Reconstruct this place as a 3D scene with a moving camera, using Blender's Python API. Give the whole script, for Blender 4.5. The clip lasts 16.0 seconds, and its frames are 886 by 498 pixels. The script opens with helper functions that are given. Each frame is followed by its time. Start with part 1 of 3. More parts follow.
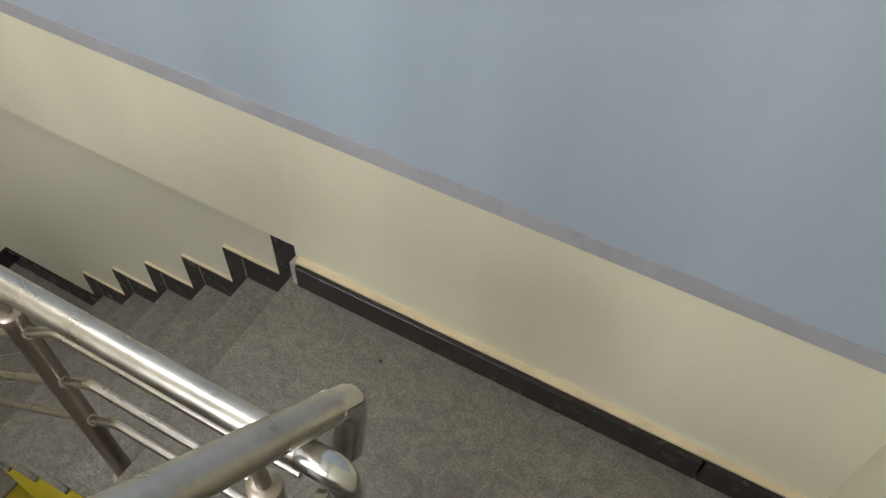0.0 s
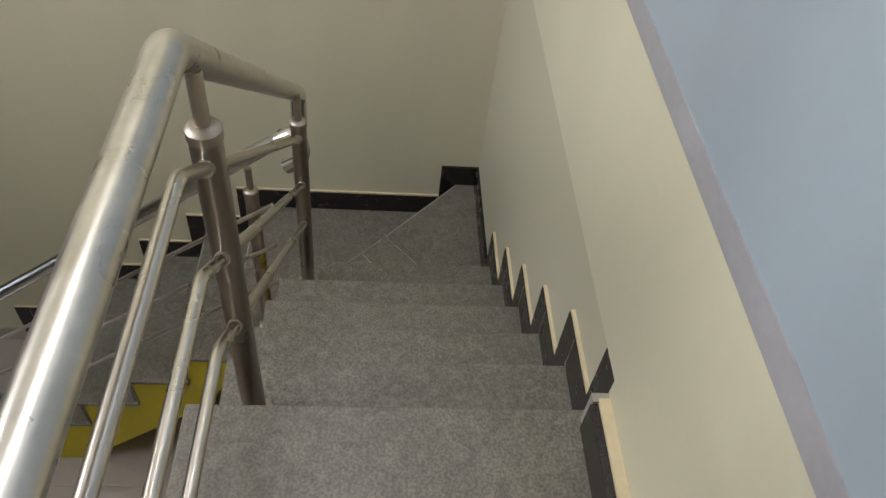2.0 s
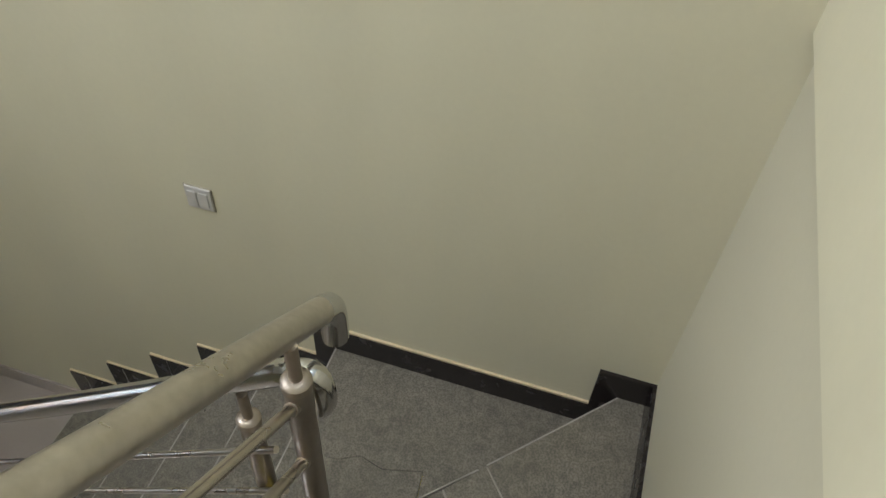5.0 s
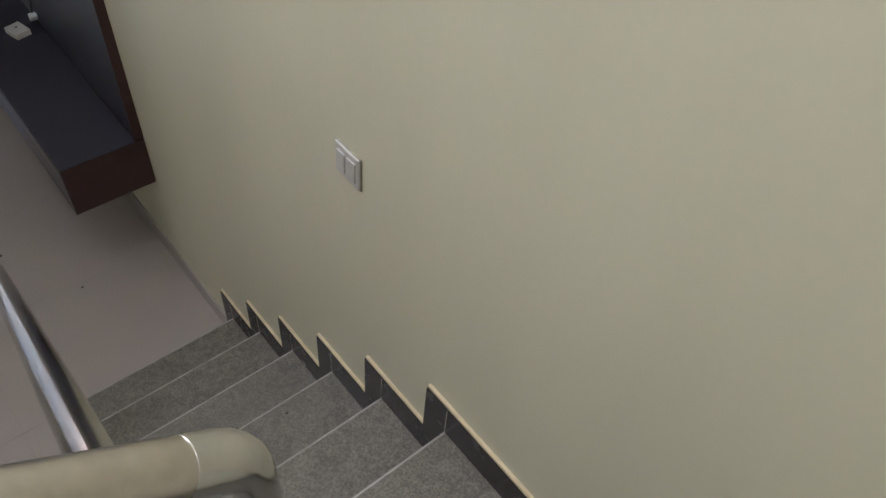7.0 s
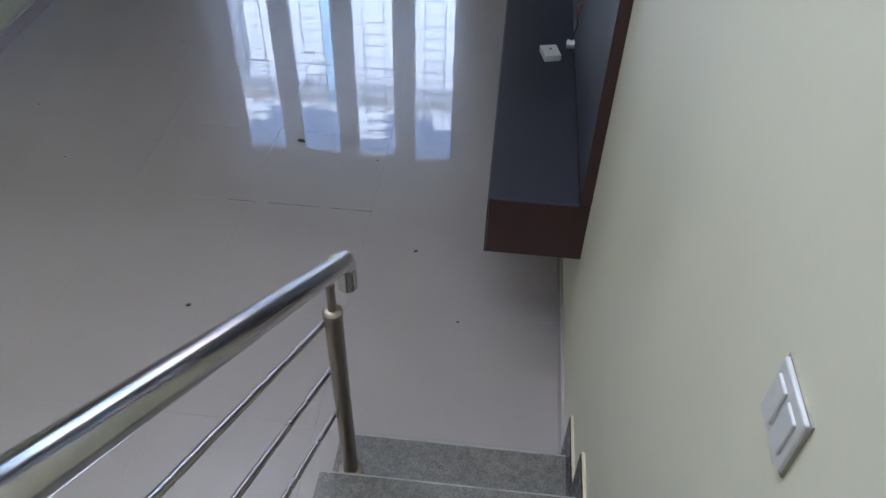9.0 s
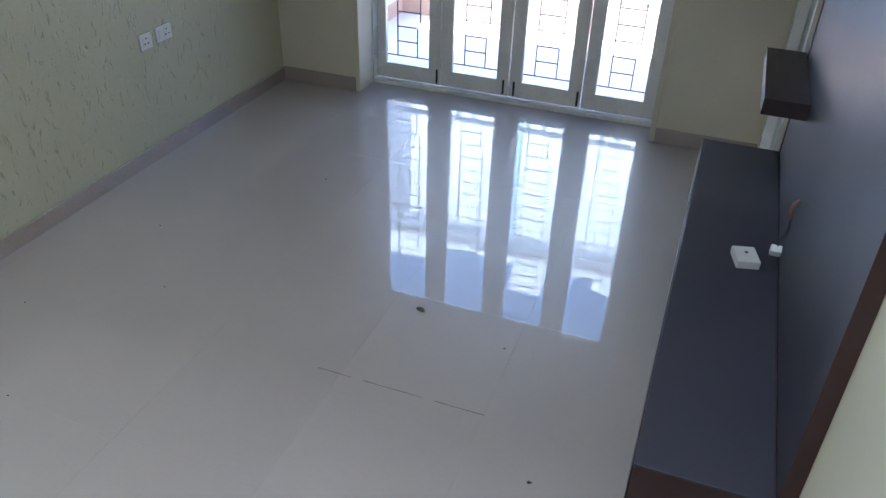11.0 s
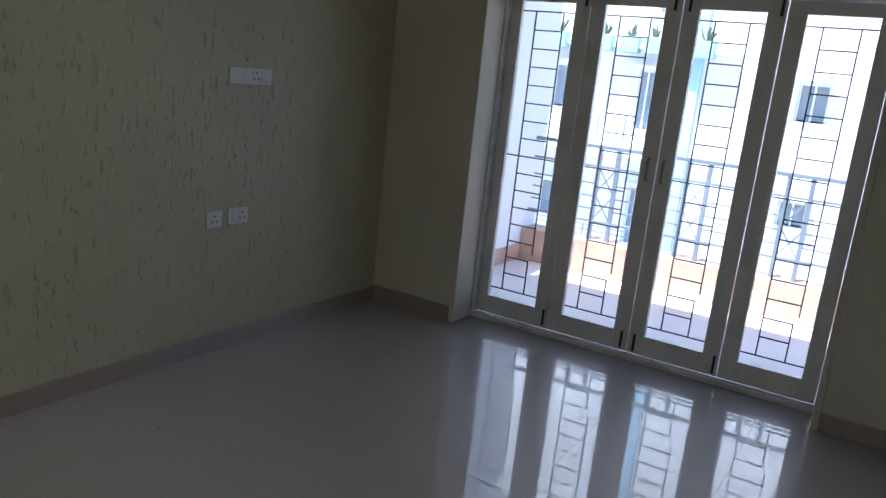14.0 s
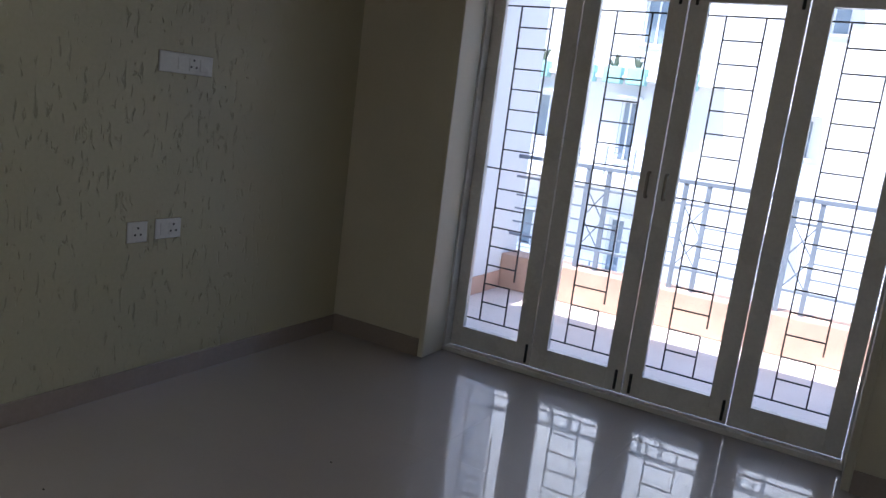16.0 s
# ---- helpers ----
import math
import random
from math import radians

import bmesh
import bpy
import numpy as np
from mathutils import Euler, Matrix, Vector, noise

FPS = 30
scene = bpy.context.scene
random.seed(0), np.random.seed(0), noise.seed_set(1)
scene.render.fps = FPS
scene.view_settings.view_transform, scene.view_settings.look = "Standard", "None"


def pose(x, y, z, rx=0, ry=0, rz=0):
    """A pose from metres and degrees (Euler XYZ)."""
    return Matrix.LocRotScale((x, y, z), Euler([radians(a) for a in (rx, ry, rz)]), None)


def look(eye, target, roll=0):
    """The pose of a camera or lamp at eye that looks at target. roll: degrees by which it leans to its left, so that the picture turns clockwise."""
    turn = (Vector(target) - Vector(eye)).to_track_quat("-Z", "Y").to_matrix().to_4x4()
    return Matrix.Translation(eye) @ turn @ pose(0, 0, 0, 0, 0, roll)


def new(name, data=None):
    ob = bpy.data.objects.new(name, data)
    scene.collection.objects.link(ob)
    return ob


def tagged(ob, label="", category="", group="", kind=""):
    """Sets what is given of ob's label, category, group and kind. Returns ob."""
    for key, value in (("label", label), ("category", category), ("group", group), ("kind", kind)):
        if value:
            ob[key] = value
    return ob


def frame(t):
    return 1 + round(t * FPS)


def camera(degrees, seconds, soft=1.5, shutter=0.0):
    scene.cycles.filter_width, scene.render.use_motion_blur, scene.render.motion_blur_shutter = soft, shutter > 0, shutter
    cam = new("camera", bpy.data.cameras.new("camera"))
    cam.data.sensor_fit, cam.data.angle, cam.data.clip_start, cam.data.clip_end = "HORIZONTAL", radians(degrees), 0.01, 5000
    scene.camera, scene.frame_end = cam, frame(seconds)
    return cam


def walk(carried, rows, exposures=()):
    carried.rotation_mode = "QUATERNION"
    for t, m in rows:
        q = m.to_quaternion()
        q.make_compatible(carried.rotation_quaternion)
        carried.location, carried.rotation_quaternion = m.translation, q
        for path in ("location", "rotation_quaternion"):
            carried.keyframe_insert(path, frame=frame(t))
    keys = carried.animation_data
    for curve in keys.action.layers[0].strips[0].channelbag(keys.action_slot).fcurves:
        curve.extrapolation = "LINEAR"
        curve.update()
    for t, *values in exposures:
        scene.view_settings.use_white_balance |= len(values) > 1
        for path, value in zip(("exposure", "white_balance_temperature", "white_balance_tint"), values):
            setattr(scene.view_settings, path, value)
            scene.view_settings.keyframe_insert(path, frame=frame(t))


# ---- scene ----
cam = camera(60.3, 16.0)

PATH = [
    (0, (-2.851, 1.035, 4.279), (-2.277, -0.087, 2.726), 2.2),
    (0.5, (-2.839, 0.896, 4.128), (-2.158, -0.14, 2.559), 6.3),
    (1, (-2.826, 0.784, 4.081), (-1.898, -0.044, 2.515), 7.0),
    (1.5, (-2.699, 0.626, 3.879), (-1.526, -0.002, 2.385), 9.9),
    (2, (-2.585, 0.461, 3.747), (-1.254, 0.282, 2.265), 7.6),
    (2.5, (-2.491, 0.373, 3.694), (-1.116, 0.444, 2.243), 5.6),
    (3, (-2.189, 0.346, 3.652), (-0.785, 0.519, 2.238), 4.8),
    (3.5, (-1.97, 0.32, 3.637), (-0.603, 0.552, 2.196), 3.6),
    (6, (-0.946, 0.366, 3.07), (0.251, 0.853, 1.544), 8.0),
    (6.5, (-0.797, 0.393, 2.965), (0.301, 1.088, 1.445), 8.1),
    (7, (-0.674, 0.421, 2.836), (0.246, 1.364, 1.332), 6.3),
    (7.5, (-0.524, 0.53, 2.697), (0.269, 1.595, 1.201), 7.3),
    (8, (-0.365, 0.635, 2.569), (0.108, 1.888, 1.083), 7.6),
    (8.5, (-0.315, 0.775, 2.449), (-0.194, 2.166, 1.017), 4.4),
    (10.8, (-0.354, 1.571, 2.13), (-0.856, 3.125, 0.975), 1.0),
    (11, (-0.354, 1.625, 2.076), (-0.917, 3.203, 0.984), 1.8),
    (11.5, (-0.339, 1.703, 2.02), (-0.998, 3.38, 1.152), 2.7),
    (12, (-0.385, 1.845, 1.887), (-1.094, 3.613, 1.275), 4.8),
    (12.5, (-0.408, 1.996, 1.868), (-1.146, 3.787, 1.371), 2.8),
    (13, (-0.401, 2.134, 1.719), (-1.226, 3.896, 1.253), 3.8),
    (13.5, (-0.375, 2.214, 1.643), (-1.297, 3.918, 1.147), 4.8),
    (14, (-0.499, 2.385, 1.51), (-1.488, 4.064, 1.059), 6.1),
    (14.5, (-0.539, 2.556, 1.44), (-1.6, 4.199, 1.022), 6.0),
    (15, (-0.628, 2.727, 1.344), (-1.771, 4.325, 0.967), 6.4),
    (15.5, (-0.721, 2.825, 1.355), (-1.876, 4.422, 1.014), 7.3),
    (16, (-0.738, 2.892, 1.345), (-1.697, 4.61, 0.982), 7.2),
]
walk(cam, [(t, look(eye, target, roll)) for t, eye, target, roll in PATH],
     exposures=[(0, 1.35, 6500, 12), (1.5, 1.35, 6500, 13), (3.5, 1.6, 6500, 8), (6, 1.7, 6350, 11), (7.5, 1.82, 6050, 17), (8, 1.92, 5850, 16), (8.5, 2.08, 5400, 15), (11, 2.7, 5150, 11), (11.5, 2.5, 5150, 12), (12.5, 1.85, 5250, 12), (13.5, 1.5, 5450, 13), (16, 1.28, 5800, 17)])

# ---- world, sun, large lights ----
SUN_EL, SUN_AZ = radians(67), radians(200)
world = bpy.data.worlds.new("world")
scene.world = world
world.use_nodes = True
wn = world.node_tree.nodes
sky = wn.new("ShaderNodeTexSky")
sky.sky_type, sky.sun_disc, sky.sun_elevation, sky.sun_rotation = "NISHITA", False, SUN_EL, SUN_AZ
world.node_tree.links.new(sky.outputs[0], wn["Background"].inputs[0])
wn["Background"].inputs[1].default_value = 0.15
sun = new("sun", bpy.data.lights.new("sun", "SUN"))
sun.data.energy, sun.data.angle, sun.data.color = 5.0, radians(0.5), (1.0, 0.95, 0.86)
sun.matrix_world = look((0, 0, 0), (-math.sin(SUN_AZ) * math.cos(SUN_EL), -math.cos(SUN_AZ) * math.cos(SUN_EL), -math.sin(SUN_EL)))


def area_lamp(name, eye, target, w, h, watts, color):
    d = bpy.data.lights.new(name, "AREA")
    d.shape, d.size, d.size_y, d.energy, d.color = "RECTANGLE", w, h, watts, color
    ob = new(name, d)
    ob.matrix_world = look(eye, target)
    return ob


# unseen lamp added in a covered ceiling opening to brighten the stair walls
area_lamp("overhead_fill_light", (-0.95, 0.80, 5.80), (-0.95, 0.78, 0.0), 1.3, 0.8, 9.5, (0.95, 0.98, 1.0))
area_lamp("upper_window_light", (-1.95, 3.45, 4.55), (-1.75, 0.0, 3.6), 1.9, 1.3, 29.5, (0.96, 0.97, 1.0))

# ---- materials ----


def mat(name, color, rough=0.5, metal=0.0, vary=0.06, scale=3.0, grain=0.04, grain_scale=60.0, bump=0.0, bump_scale=80.0,
        spec=0.5, rough_vary=0.08, coat=0.0, coat_rough=0.03, coat_ior=1.5, stretch=(1, 1, 1)):
    """Principled paint or stone: colour varies at two scales, with a fine bump."""
    m = bpy.data.materials.new(name)
    m.use_nodes = True
    nt = m.node_tree
    n, link = nt.nodes, nt.links.new
    b = n["Principled BSDF"]
    b.inputs["Roughness"].default_value, b.inputs["Metallic"].default_value = rough, metal
    b.inputs["Specular IOR Level"].default_value = spec
    b.inputs["Coat Weight"].default_value = coat
    b.inputs["Coat Roughness"].default_value, b.inputs["Coat IOR"].default_value = coat_rough, coat_ior
    tc = n.new("ShaderNodeTexCoord")
    mp = n.new("ShaderNodeMapping")
    mp.inputs["Scale"].default_value = stretch
    geo = n.new("ShaderNodeNewGeometry")
    link(geo.outputs["Position"], mp.inputs["Vector"])
    big, fine = n.new("ShaderNodeTexNoise"), n.new("ShaderNodeTexNoise")
    big.inputs["Scale"].default_value, big.inputs["Detail"].default_value = scale, 4
    fine.inputs["Scale"].default_value, fine.inputs["Detail"].default_value = grain_scale, 3
    link(mp.outputs[0], big.inputs["Vector"])
    link(geo.outputs["Position"], fine.inputs["Vector"])
    r1 = n.new("ShaderNodeMapRange")
    r1.inputs["From Min"].default_value, r1.inputs["From Max"].default_value = 0.3, 0.7
    r1.inputs["To Min"].default_value, r1.inputs["To Max"].default_value = 1 - vary, 1 + vary
    r2 = n.new("ShaderNodeMapRange")
    r2.inputs["From Min"].default_value, r2.inputs["From Max"].default_value = 0.3, 0.7
    r2.inputs["To Min"].default_value, r2.inputs["To Max"].default_value = 1 - grain, 1 + grain
    link(big.outputs[0], r1.inputs[0]), link(fine.outputs[0], r2.inputs[0])
    mul = n.new("ShaderNodeMath")
    mul.operation = "MULTIPLY"
    link(r1.outputs[0], mul.inputs[0]), link(r2.outputs[0], mul.inputs[1])
    vm = n.new("ShaderNodeVectorMath")
    vm.operation = "SCALE"
    vm.inputs[0].default_value = color
    link(mul.outputs[0], vm.inputs["Scale"])
    link(vm.outputs[0], b.inputs["Base Color"])
    rr = n.new("ShaderNodeMapRange")
    rr.inputs["From Min"].default_value, rr.inputs["From Max"].default_value = 0.3, 0.7
    rr.inputs["To Min"].default_value, rr.inputs["To Max"].default_value = max(0.02, rough - rough_vary), min(1, rough + rough_vary)
    link(big.outputs[0], rr.inputs[0]), link(rr.outputs[0], b.inputs["Roughness"])
    if bump:
        bn = n.new("ShaderNodeTexNoise")
        bn.inputs["Scale"].default_value, bn.inputs["Detail"].default_value = bump_scale, 4
        link(mp.outputs[0], bn.inputs["Vector"])
        bp = n.new("ShaderNodeBump")
        bp.inputs["Strength"].default_value, bp.inputs["Distance"].default_value = bump, 0.004
        link(bn.outputs[0], bp.inputs["Height"]), link(bp.outputs[0], b.inputs["Normal"])
    return m


def granite(name, dark, light, rough, scale=130.0):
    """Speckled stone: two crystal sizes over a cloudy ground."""
    m = mat(name, light, rough, vary=0.1, scale=5, rough_vary=0.06, bump=0.15, bump_scale=300)
    nt = m.node_tree
    n, link = nt.nodes, nt.links.new
    b = n["Principled BSDF"]
    base = b.inputs["Base Color"].links[0].from_socket
    geo = n.new("ShaderNodeNewGeometry")
    warp = n.new("ShaderNodeTexNoise")
    warp.inputs["Scale"].default_value, warp.inputs["Detail"].default_value = scale, 2
    link(geo.outputs["Position"], warp.inputs["Vector"])
    ramp = n.new("ShaderNodeValToRGB")
    ramp.color_ramp.elements[0].position, ramp.color_ramp.elements[1].position = 0.4, 0.6
    link(warp.outputs[0], ramp.inputs[0])
    mix = n.new("ShaderNodeMix")
    mix.data_type = "RGBA"
    mix.inputs[6].default_value = (*dark, 1)
    link(ramp.outputs[0], mix.inputs[0]), link(base, mix.inputs[7])
    cloud = n.new("ShaderNodeTexNoise")
    cloud.inputs["Scale"].default_value, cloud.inputs["Detail"].default_value, cloud.inputs["Distortion"].default_value = 22, 5, 1.5
    link(geo.outputs["Position"], cloud.inputs["Vector"])
    cr = n.new("ShaderNodeMapRange")
    cr.inputs["From Min"].default_value, cr.inputs["From Max"].default_value = 0.35, 0.65
    cr.inputs["To Min"].default_value, cr.inputs["To Max"].default_value = 0.82, 1.18
    link(cloud.outputs[0], cr.inputs[0])
    sc = n.new("ShaderNodeVectorMath")
    sc.operation = "SCALE"
    link(mix.outputs[2], sc.inputs[0]), link(cr.outputs[0], sc.inputs["Scale"])
    link(sc.outputs[0], b.inputs["Base Color"])
    return m


M = dict(
    cream=mat("cream_paint", (0.62, 0.585, 0.44), 0.38, vary=0.045, scale=2.0, grain=0.01, bump=0.12, bump_scale=14, stretch=(1, 1, 0.35)),
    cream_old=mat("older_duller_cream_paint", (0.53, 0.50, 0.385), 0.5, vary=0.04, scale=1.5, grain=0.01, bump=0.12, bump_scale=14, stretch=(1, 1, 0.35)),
    # dark tone for the shade painted round the switch plates
    plaster=mat("plate_shade_line", (0.33, 0.30, 0.22), 0.8, vary=0.15, scale=30),
    cream_edge=mat("bare_plaster_edge", (0.60, 0.50, 0.33), 0.8, vary=0.12, scale=9, bump=0.3, bump_scale=60),
    # upright streaks in the blue's colour stand in for soft gloss reflections
    blue=mat("pale_blue_paint", (0.32, 0.375, 0.43), 0.34, vary=0.09, scale=2.6, grain=0.01, bump=0.0, stretch=(1, 1, 0.12)),
    stripe=mat("grey_stripe_paint", (0.325, 0.32, 0.34), 0.5, vary=0.08, scale=12),
    white=mat("white_ceiling_paint", (0.78, 0.78, 0.75), 0.7),
    yellow=mat("yellow_paint", (0.62, 0.50, 0.02), 0.5, vary=0.08, scale=5, bump=0.15, bump_scale=30),
    tread=granite("grey_brown_granite", (0.118, 0.106, 0.086), (0.184, 0.166, 0.136), 0.42, 170),
    joint=mat("white_cement_joint", (0.32, 0.295, 0.26), 0.8, vary=0.15, scale=20),
    # pale colour of the strips that paint the highlight on polished tread edges
    nosing=mat("nosing_highlight", (0.33, 0.31, 0.28), 0.5, vary=0.25, scale=14),
    black=mat("black_granite", (0.018, 0.014, 0.014), 0.22, vary=0.2, scale=20, grain=0.3, grain_scale=300),
    tile=mat("polished_vitrified_tile", (0.375, 0.325, 0.295), 0.36, vary=0.05, scale=1.2, grain=0.015, rough_vary=0.004, spec=0.8, coat=1.0, coat_rough=0.022, coat_ior=1.75),
    grout=mat("grey_grout", (0.33, 0.31, 0.30), 0.8),
    skirt=mat("tile_skirting", (0.35, 0.285, 0.245), 0.2, vary=0.05),
    steel=mat("stainless_steel", (0.56, 0.52, 0.47), 0.31, metal=1.0, vary=0.10, scale=14, grain=0.06, rough_vary=0.05),
    steel_cap=mat("dull_steel_cap", (0.42, 0.365, 0.31), 0.46, metal=1.0, vary=0.05, scale=8, rough_vary=0.03),
    post=mat("dull_steel_post", (0.34, 0.30, 0.26), 0.3, metal=1.0, vary=0.05, scale=6, rough_vary=0.03),
    rod=mat("brushed_steel_rod", (0.55, 0.50, 0.45), 0.28, metal=1.0, vary=0.03, scale=5, rough_vary=0.02),
    plastic=mat("white_switch_plastic", (0.52, 0.50, 0.47), 0.35, vary=0.02),
    plastic_bright=mat("bright_white_plastic", (0.66, 0.65, 0.63), 0.3, vary=0.02),
    plastic_dark=mat("dark_socket_hole", (0.03, 0.03, 0.035), 0.6),
    slate=mat("slate_blue_laminate", (0.036, 0.034, 0.045), 0.38, vary=0.03, scale=2, grain=0.04, rough_vary=0.015),
    wenge=mat("dark_wenge_laminate", (0.028, 0.018, 0.018), 0.35, vary=0.2, scale=18, stretch=(1, 0.1, 1)),
    brown=mat("brown_edge_band", (0.05, 0.022, 0.02), 0.4, vary=0.15, scale=12),
    door=mat("off_white_enamel", (0.78, 0.74, 0.69), 0.3, vary=0.04, scale=4, bump=0.1, bump_scale=20),
    doorgreen=mat("grey_green_enamel", (0.42, 0.46, 0.41), 0.35, vary=0.05, scale=4),
    iron=mat("black_iron", (0.02, 0.02, 0.022), 0.5, vary=0.1),
    rail=mat("grey_rail_paint", (0.20, 0.24, 0.30), 0.5, vary=0.1),
    parapet=mat("terracotta_parapet_paint", (0.52, 0.35, 0.27), 0.8, vary=0.12, scale=4, bump=0.3, bump_scale=30),
    balcony=mat("pale_balcony_tile", (0.72, 0.66, 0.62), 0.5, vary=0.08, scale=3),
    facade=mat("white_facade_paint", (0.74, 0.77, 0.81), 0.8, vary=0.04, scale=0.6, grain=0.02),
    facade_blue=mat("pale_blue_facade_paint", (0.35, 0.55, 0.72), 0.8, vary=0.06, scale=0.8),
    sheet_blue=mat("bright_blue_sheet", (0.10, 0.22, 0.45), 0.5, vary=0.1, scale=2),
    teal=mat("teal_trim_paint", (0.30, 0.52, 0.52), 0.8, vary=0.1),
    darkglass=mat("dark_window_glass", (0.22, 0.28, 0.34), 0.12, vary=0.1, scale=2),
    cable=mat("brown_tape", (0.13, 0.05, 0.035), 0.5),
    debris=mat("dirt_and_shade", (0.05, 0.04, 0.035), 0.9, vary=0.3, scale=60),
    earth=mat("dusty_ground", (0.34, 0.31, 0.27), 0.9, vary=0.15, scale=0.5),
    leaf=mat("foliage", (0.10, 0.13, 0.09), 0.6, vary=0.3, scale=3),
)


def green_wall_material():
    """Pale green rustic texture paint: vertical gouges and lumps."""
    m = mat("pale_green_texture_paint", (0.465, 0.435, 0.30), 0.45, vary=0.05, scale=2.0, grain=0.03)
    nt = m.node_tree
    n, link = nt.nodes, nt.links.new
    b = n["Principled BSDF"]
    geo = n.new("ShaderNodeNewGeometry")
    mp = n.new("ShaderNodeMapping")
    mp.inputs["Scale"].default_value = (1, 1, 0.3)
    link(geo.outputs["Position"], mp.inputs["Vector"])
    a = n.new("ShaderNodeTexNoise")
    a.inputs["Scale"].default_value, a.inputs["Detail"].default_value, a.inputs["Distortion"].default_value = 42, 3, 0.8
    link(mp.outputs[0], a.inputs["Vector"])
    r = n.new("ShaderNodeMapRange")
    r.inputs["From Min"].default_value, r.inputs["From Max"].default_value = 0.33, 0.39
    link(a.outputs[0], r.inputs[0])
    bp = n.new("ShaderNodeBump")
    bp.inputs["Strength"].default_value, bp.inputs["Distance"].default_value = 1.0, 0.007
    link(r.outputs[0], bp.inputs["Height"]), link(bp.outputs[0], b.inputs["Normal"])
    sep = n.new("ShaderNodeSeparateXYZ")
    link(geo.outputs["Position"], sep.inputs[0])
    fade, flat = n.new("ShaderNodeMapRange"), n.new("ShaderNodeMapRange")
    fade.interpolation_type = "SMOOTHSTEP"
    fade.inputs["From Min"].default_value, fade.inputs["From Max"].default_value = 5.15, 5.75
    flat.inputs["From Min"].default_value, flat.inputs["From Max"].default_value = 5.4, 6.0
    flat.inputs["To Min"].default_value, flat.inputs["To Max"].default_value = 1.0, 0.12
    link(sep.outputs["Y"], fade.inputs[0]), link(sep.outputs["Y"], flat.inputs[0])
    link(flat.outputs[0], bp.inputs["Strength"])
    old = b.inputs["Base Color"].links[0].from_socket
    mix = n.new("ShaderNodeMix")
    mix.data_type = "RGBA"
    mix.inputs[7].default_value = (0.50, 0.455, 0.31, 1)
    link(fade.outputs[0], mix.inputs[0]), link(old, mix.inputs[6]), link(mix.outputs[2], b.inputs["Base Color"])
    # side shade of the gouges is put into the colour: deeper is darker
    dirt_and_shade = n.new("ShaderNodeMapRange")
    dirt_and_shade.inputs["From Min"].default_value, dirt_and_shade.inputs["From Max"].default_value = 0.30, 0.35
    dirt_and_shade.inputs["To Min"].default_value, dirt_and_shade.inputs["To Max"].default_value = 0.72, 1.0
    link(a.outputs[0], dirt_and_shade.inputs[0])
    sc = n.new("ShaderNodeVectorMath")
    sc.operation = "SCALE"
    link(dirt_and_shade.outputs[0], sc.inputs["Scale"]), link(old, sc.inputs[0]), link(sc.outputs[0], mix.inputs[6])
    return m


# colour drawn out into upright streaks, painting the reflections of a glossy wall
M["cream_gloss"] = mat("glossy_cream_paint", (0.62, 0.585, 0.44), 0.36, vary=0.07, scale=2.6, grain=0.01, bump=0.0, stretch=(1, 1, 0.15))
M["green"] = green_wall_material()
M["cream_warm"] = mat("cream_paint_of_the_room", (0.60, 0.535, 0.40), 0.45, vary=0.05, scale=2.0, grain=0.015, bump=0.12, bump_scale=14)
M["polished"] = mat("polished_stainless_steel", (0.62, 0.61, 0.60), 0.17, metal=1.0, vary=0.05, scale=8, rough_vary=0.04)
g = bpy.data.materials.new("clear_glass")
g.use_nodes = True
gb = g.node_tree.nodes["Principled BSDF"]
gb.inputs["Transmission Weight"].default_value, gb.inputs["Roughness"].default_value, gb.inputs["IOR"].default_value = 1.0, 0.0, 1.2
gb.inputs["Base Color"].default_value = (0.97, 0.99, 0.99, 1)
M["glass"] = g

# ---- mesh helpers ----


def add_box(bm, lo, hi, bevel=0.0, at=None):
    made = bmesh.ops.create_cube(bm, size=1)["verts"]
    size = [max(hi[i] - lo[i], 1e-4) for i in range(3)]
    mid = [(hi[i] + lo[i]) / 2 for i in range(3)]
    bmesh.ops.transform(bm, matrix=Matrix.Translation(mid) @ Matrix.Diagonal((*size, 1)), verts=made)
    if bevel:
        edges = list({e for v in made for e in v.link_edges})
        out = bmesh.ops.bevel(bm, geom=edges, offset=bevel, segments=2, affect="EDGES", profile=0.5)
        made = list({v for f in out["faces"] for v in f.verts} | {v for v in made if v.is_valid})
    if at is not None:
        bmesh.ops.transform(bm, matrix=at, verts=made)
    return bm


def box(lo, hi, bevel=0.0):
    return add_box(bmesh.new(), lo, hi, bevel)


def prism(points, axis, a, b, bevel=0.0):
    """A polygon in the two other axes, pushed from a to b along axis."""
    bm = bmesh.new()
    def place(p, d):
        return {"x": (d, p[0], p[1]), "y": (p[0], d, p[1]), "z": (p[0], p[1], d)}[axis]
    lo = [bm.verts.new(place(p, a)) for p in points]
    hi = [bm.verts.new(place(p, b)) for p in points]
    bm.faces.new(lo), bm.faces.new(hi[::-1])
    for i in range(len(points)):
        j = (i + 1) % len(points)
        bm.faces.new((lo[i], hi[i], hi[j], lo[j]))
    bmesh.ops.recalc_face_normals(bm, faces=bm.faces)
    if bevel:
        bmesh.ops.bevel(bm, geom=list(bm.edges), offset=bevel, segments=2, affect="EDGES", profile=0.5)
    return bm


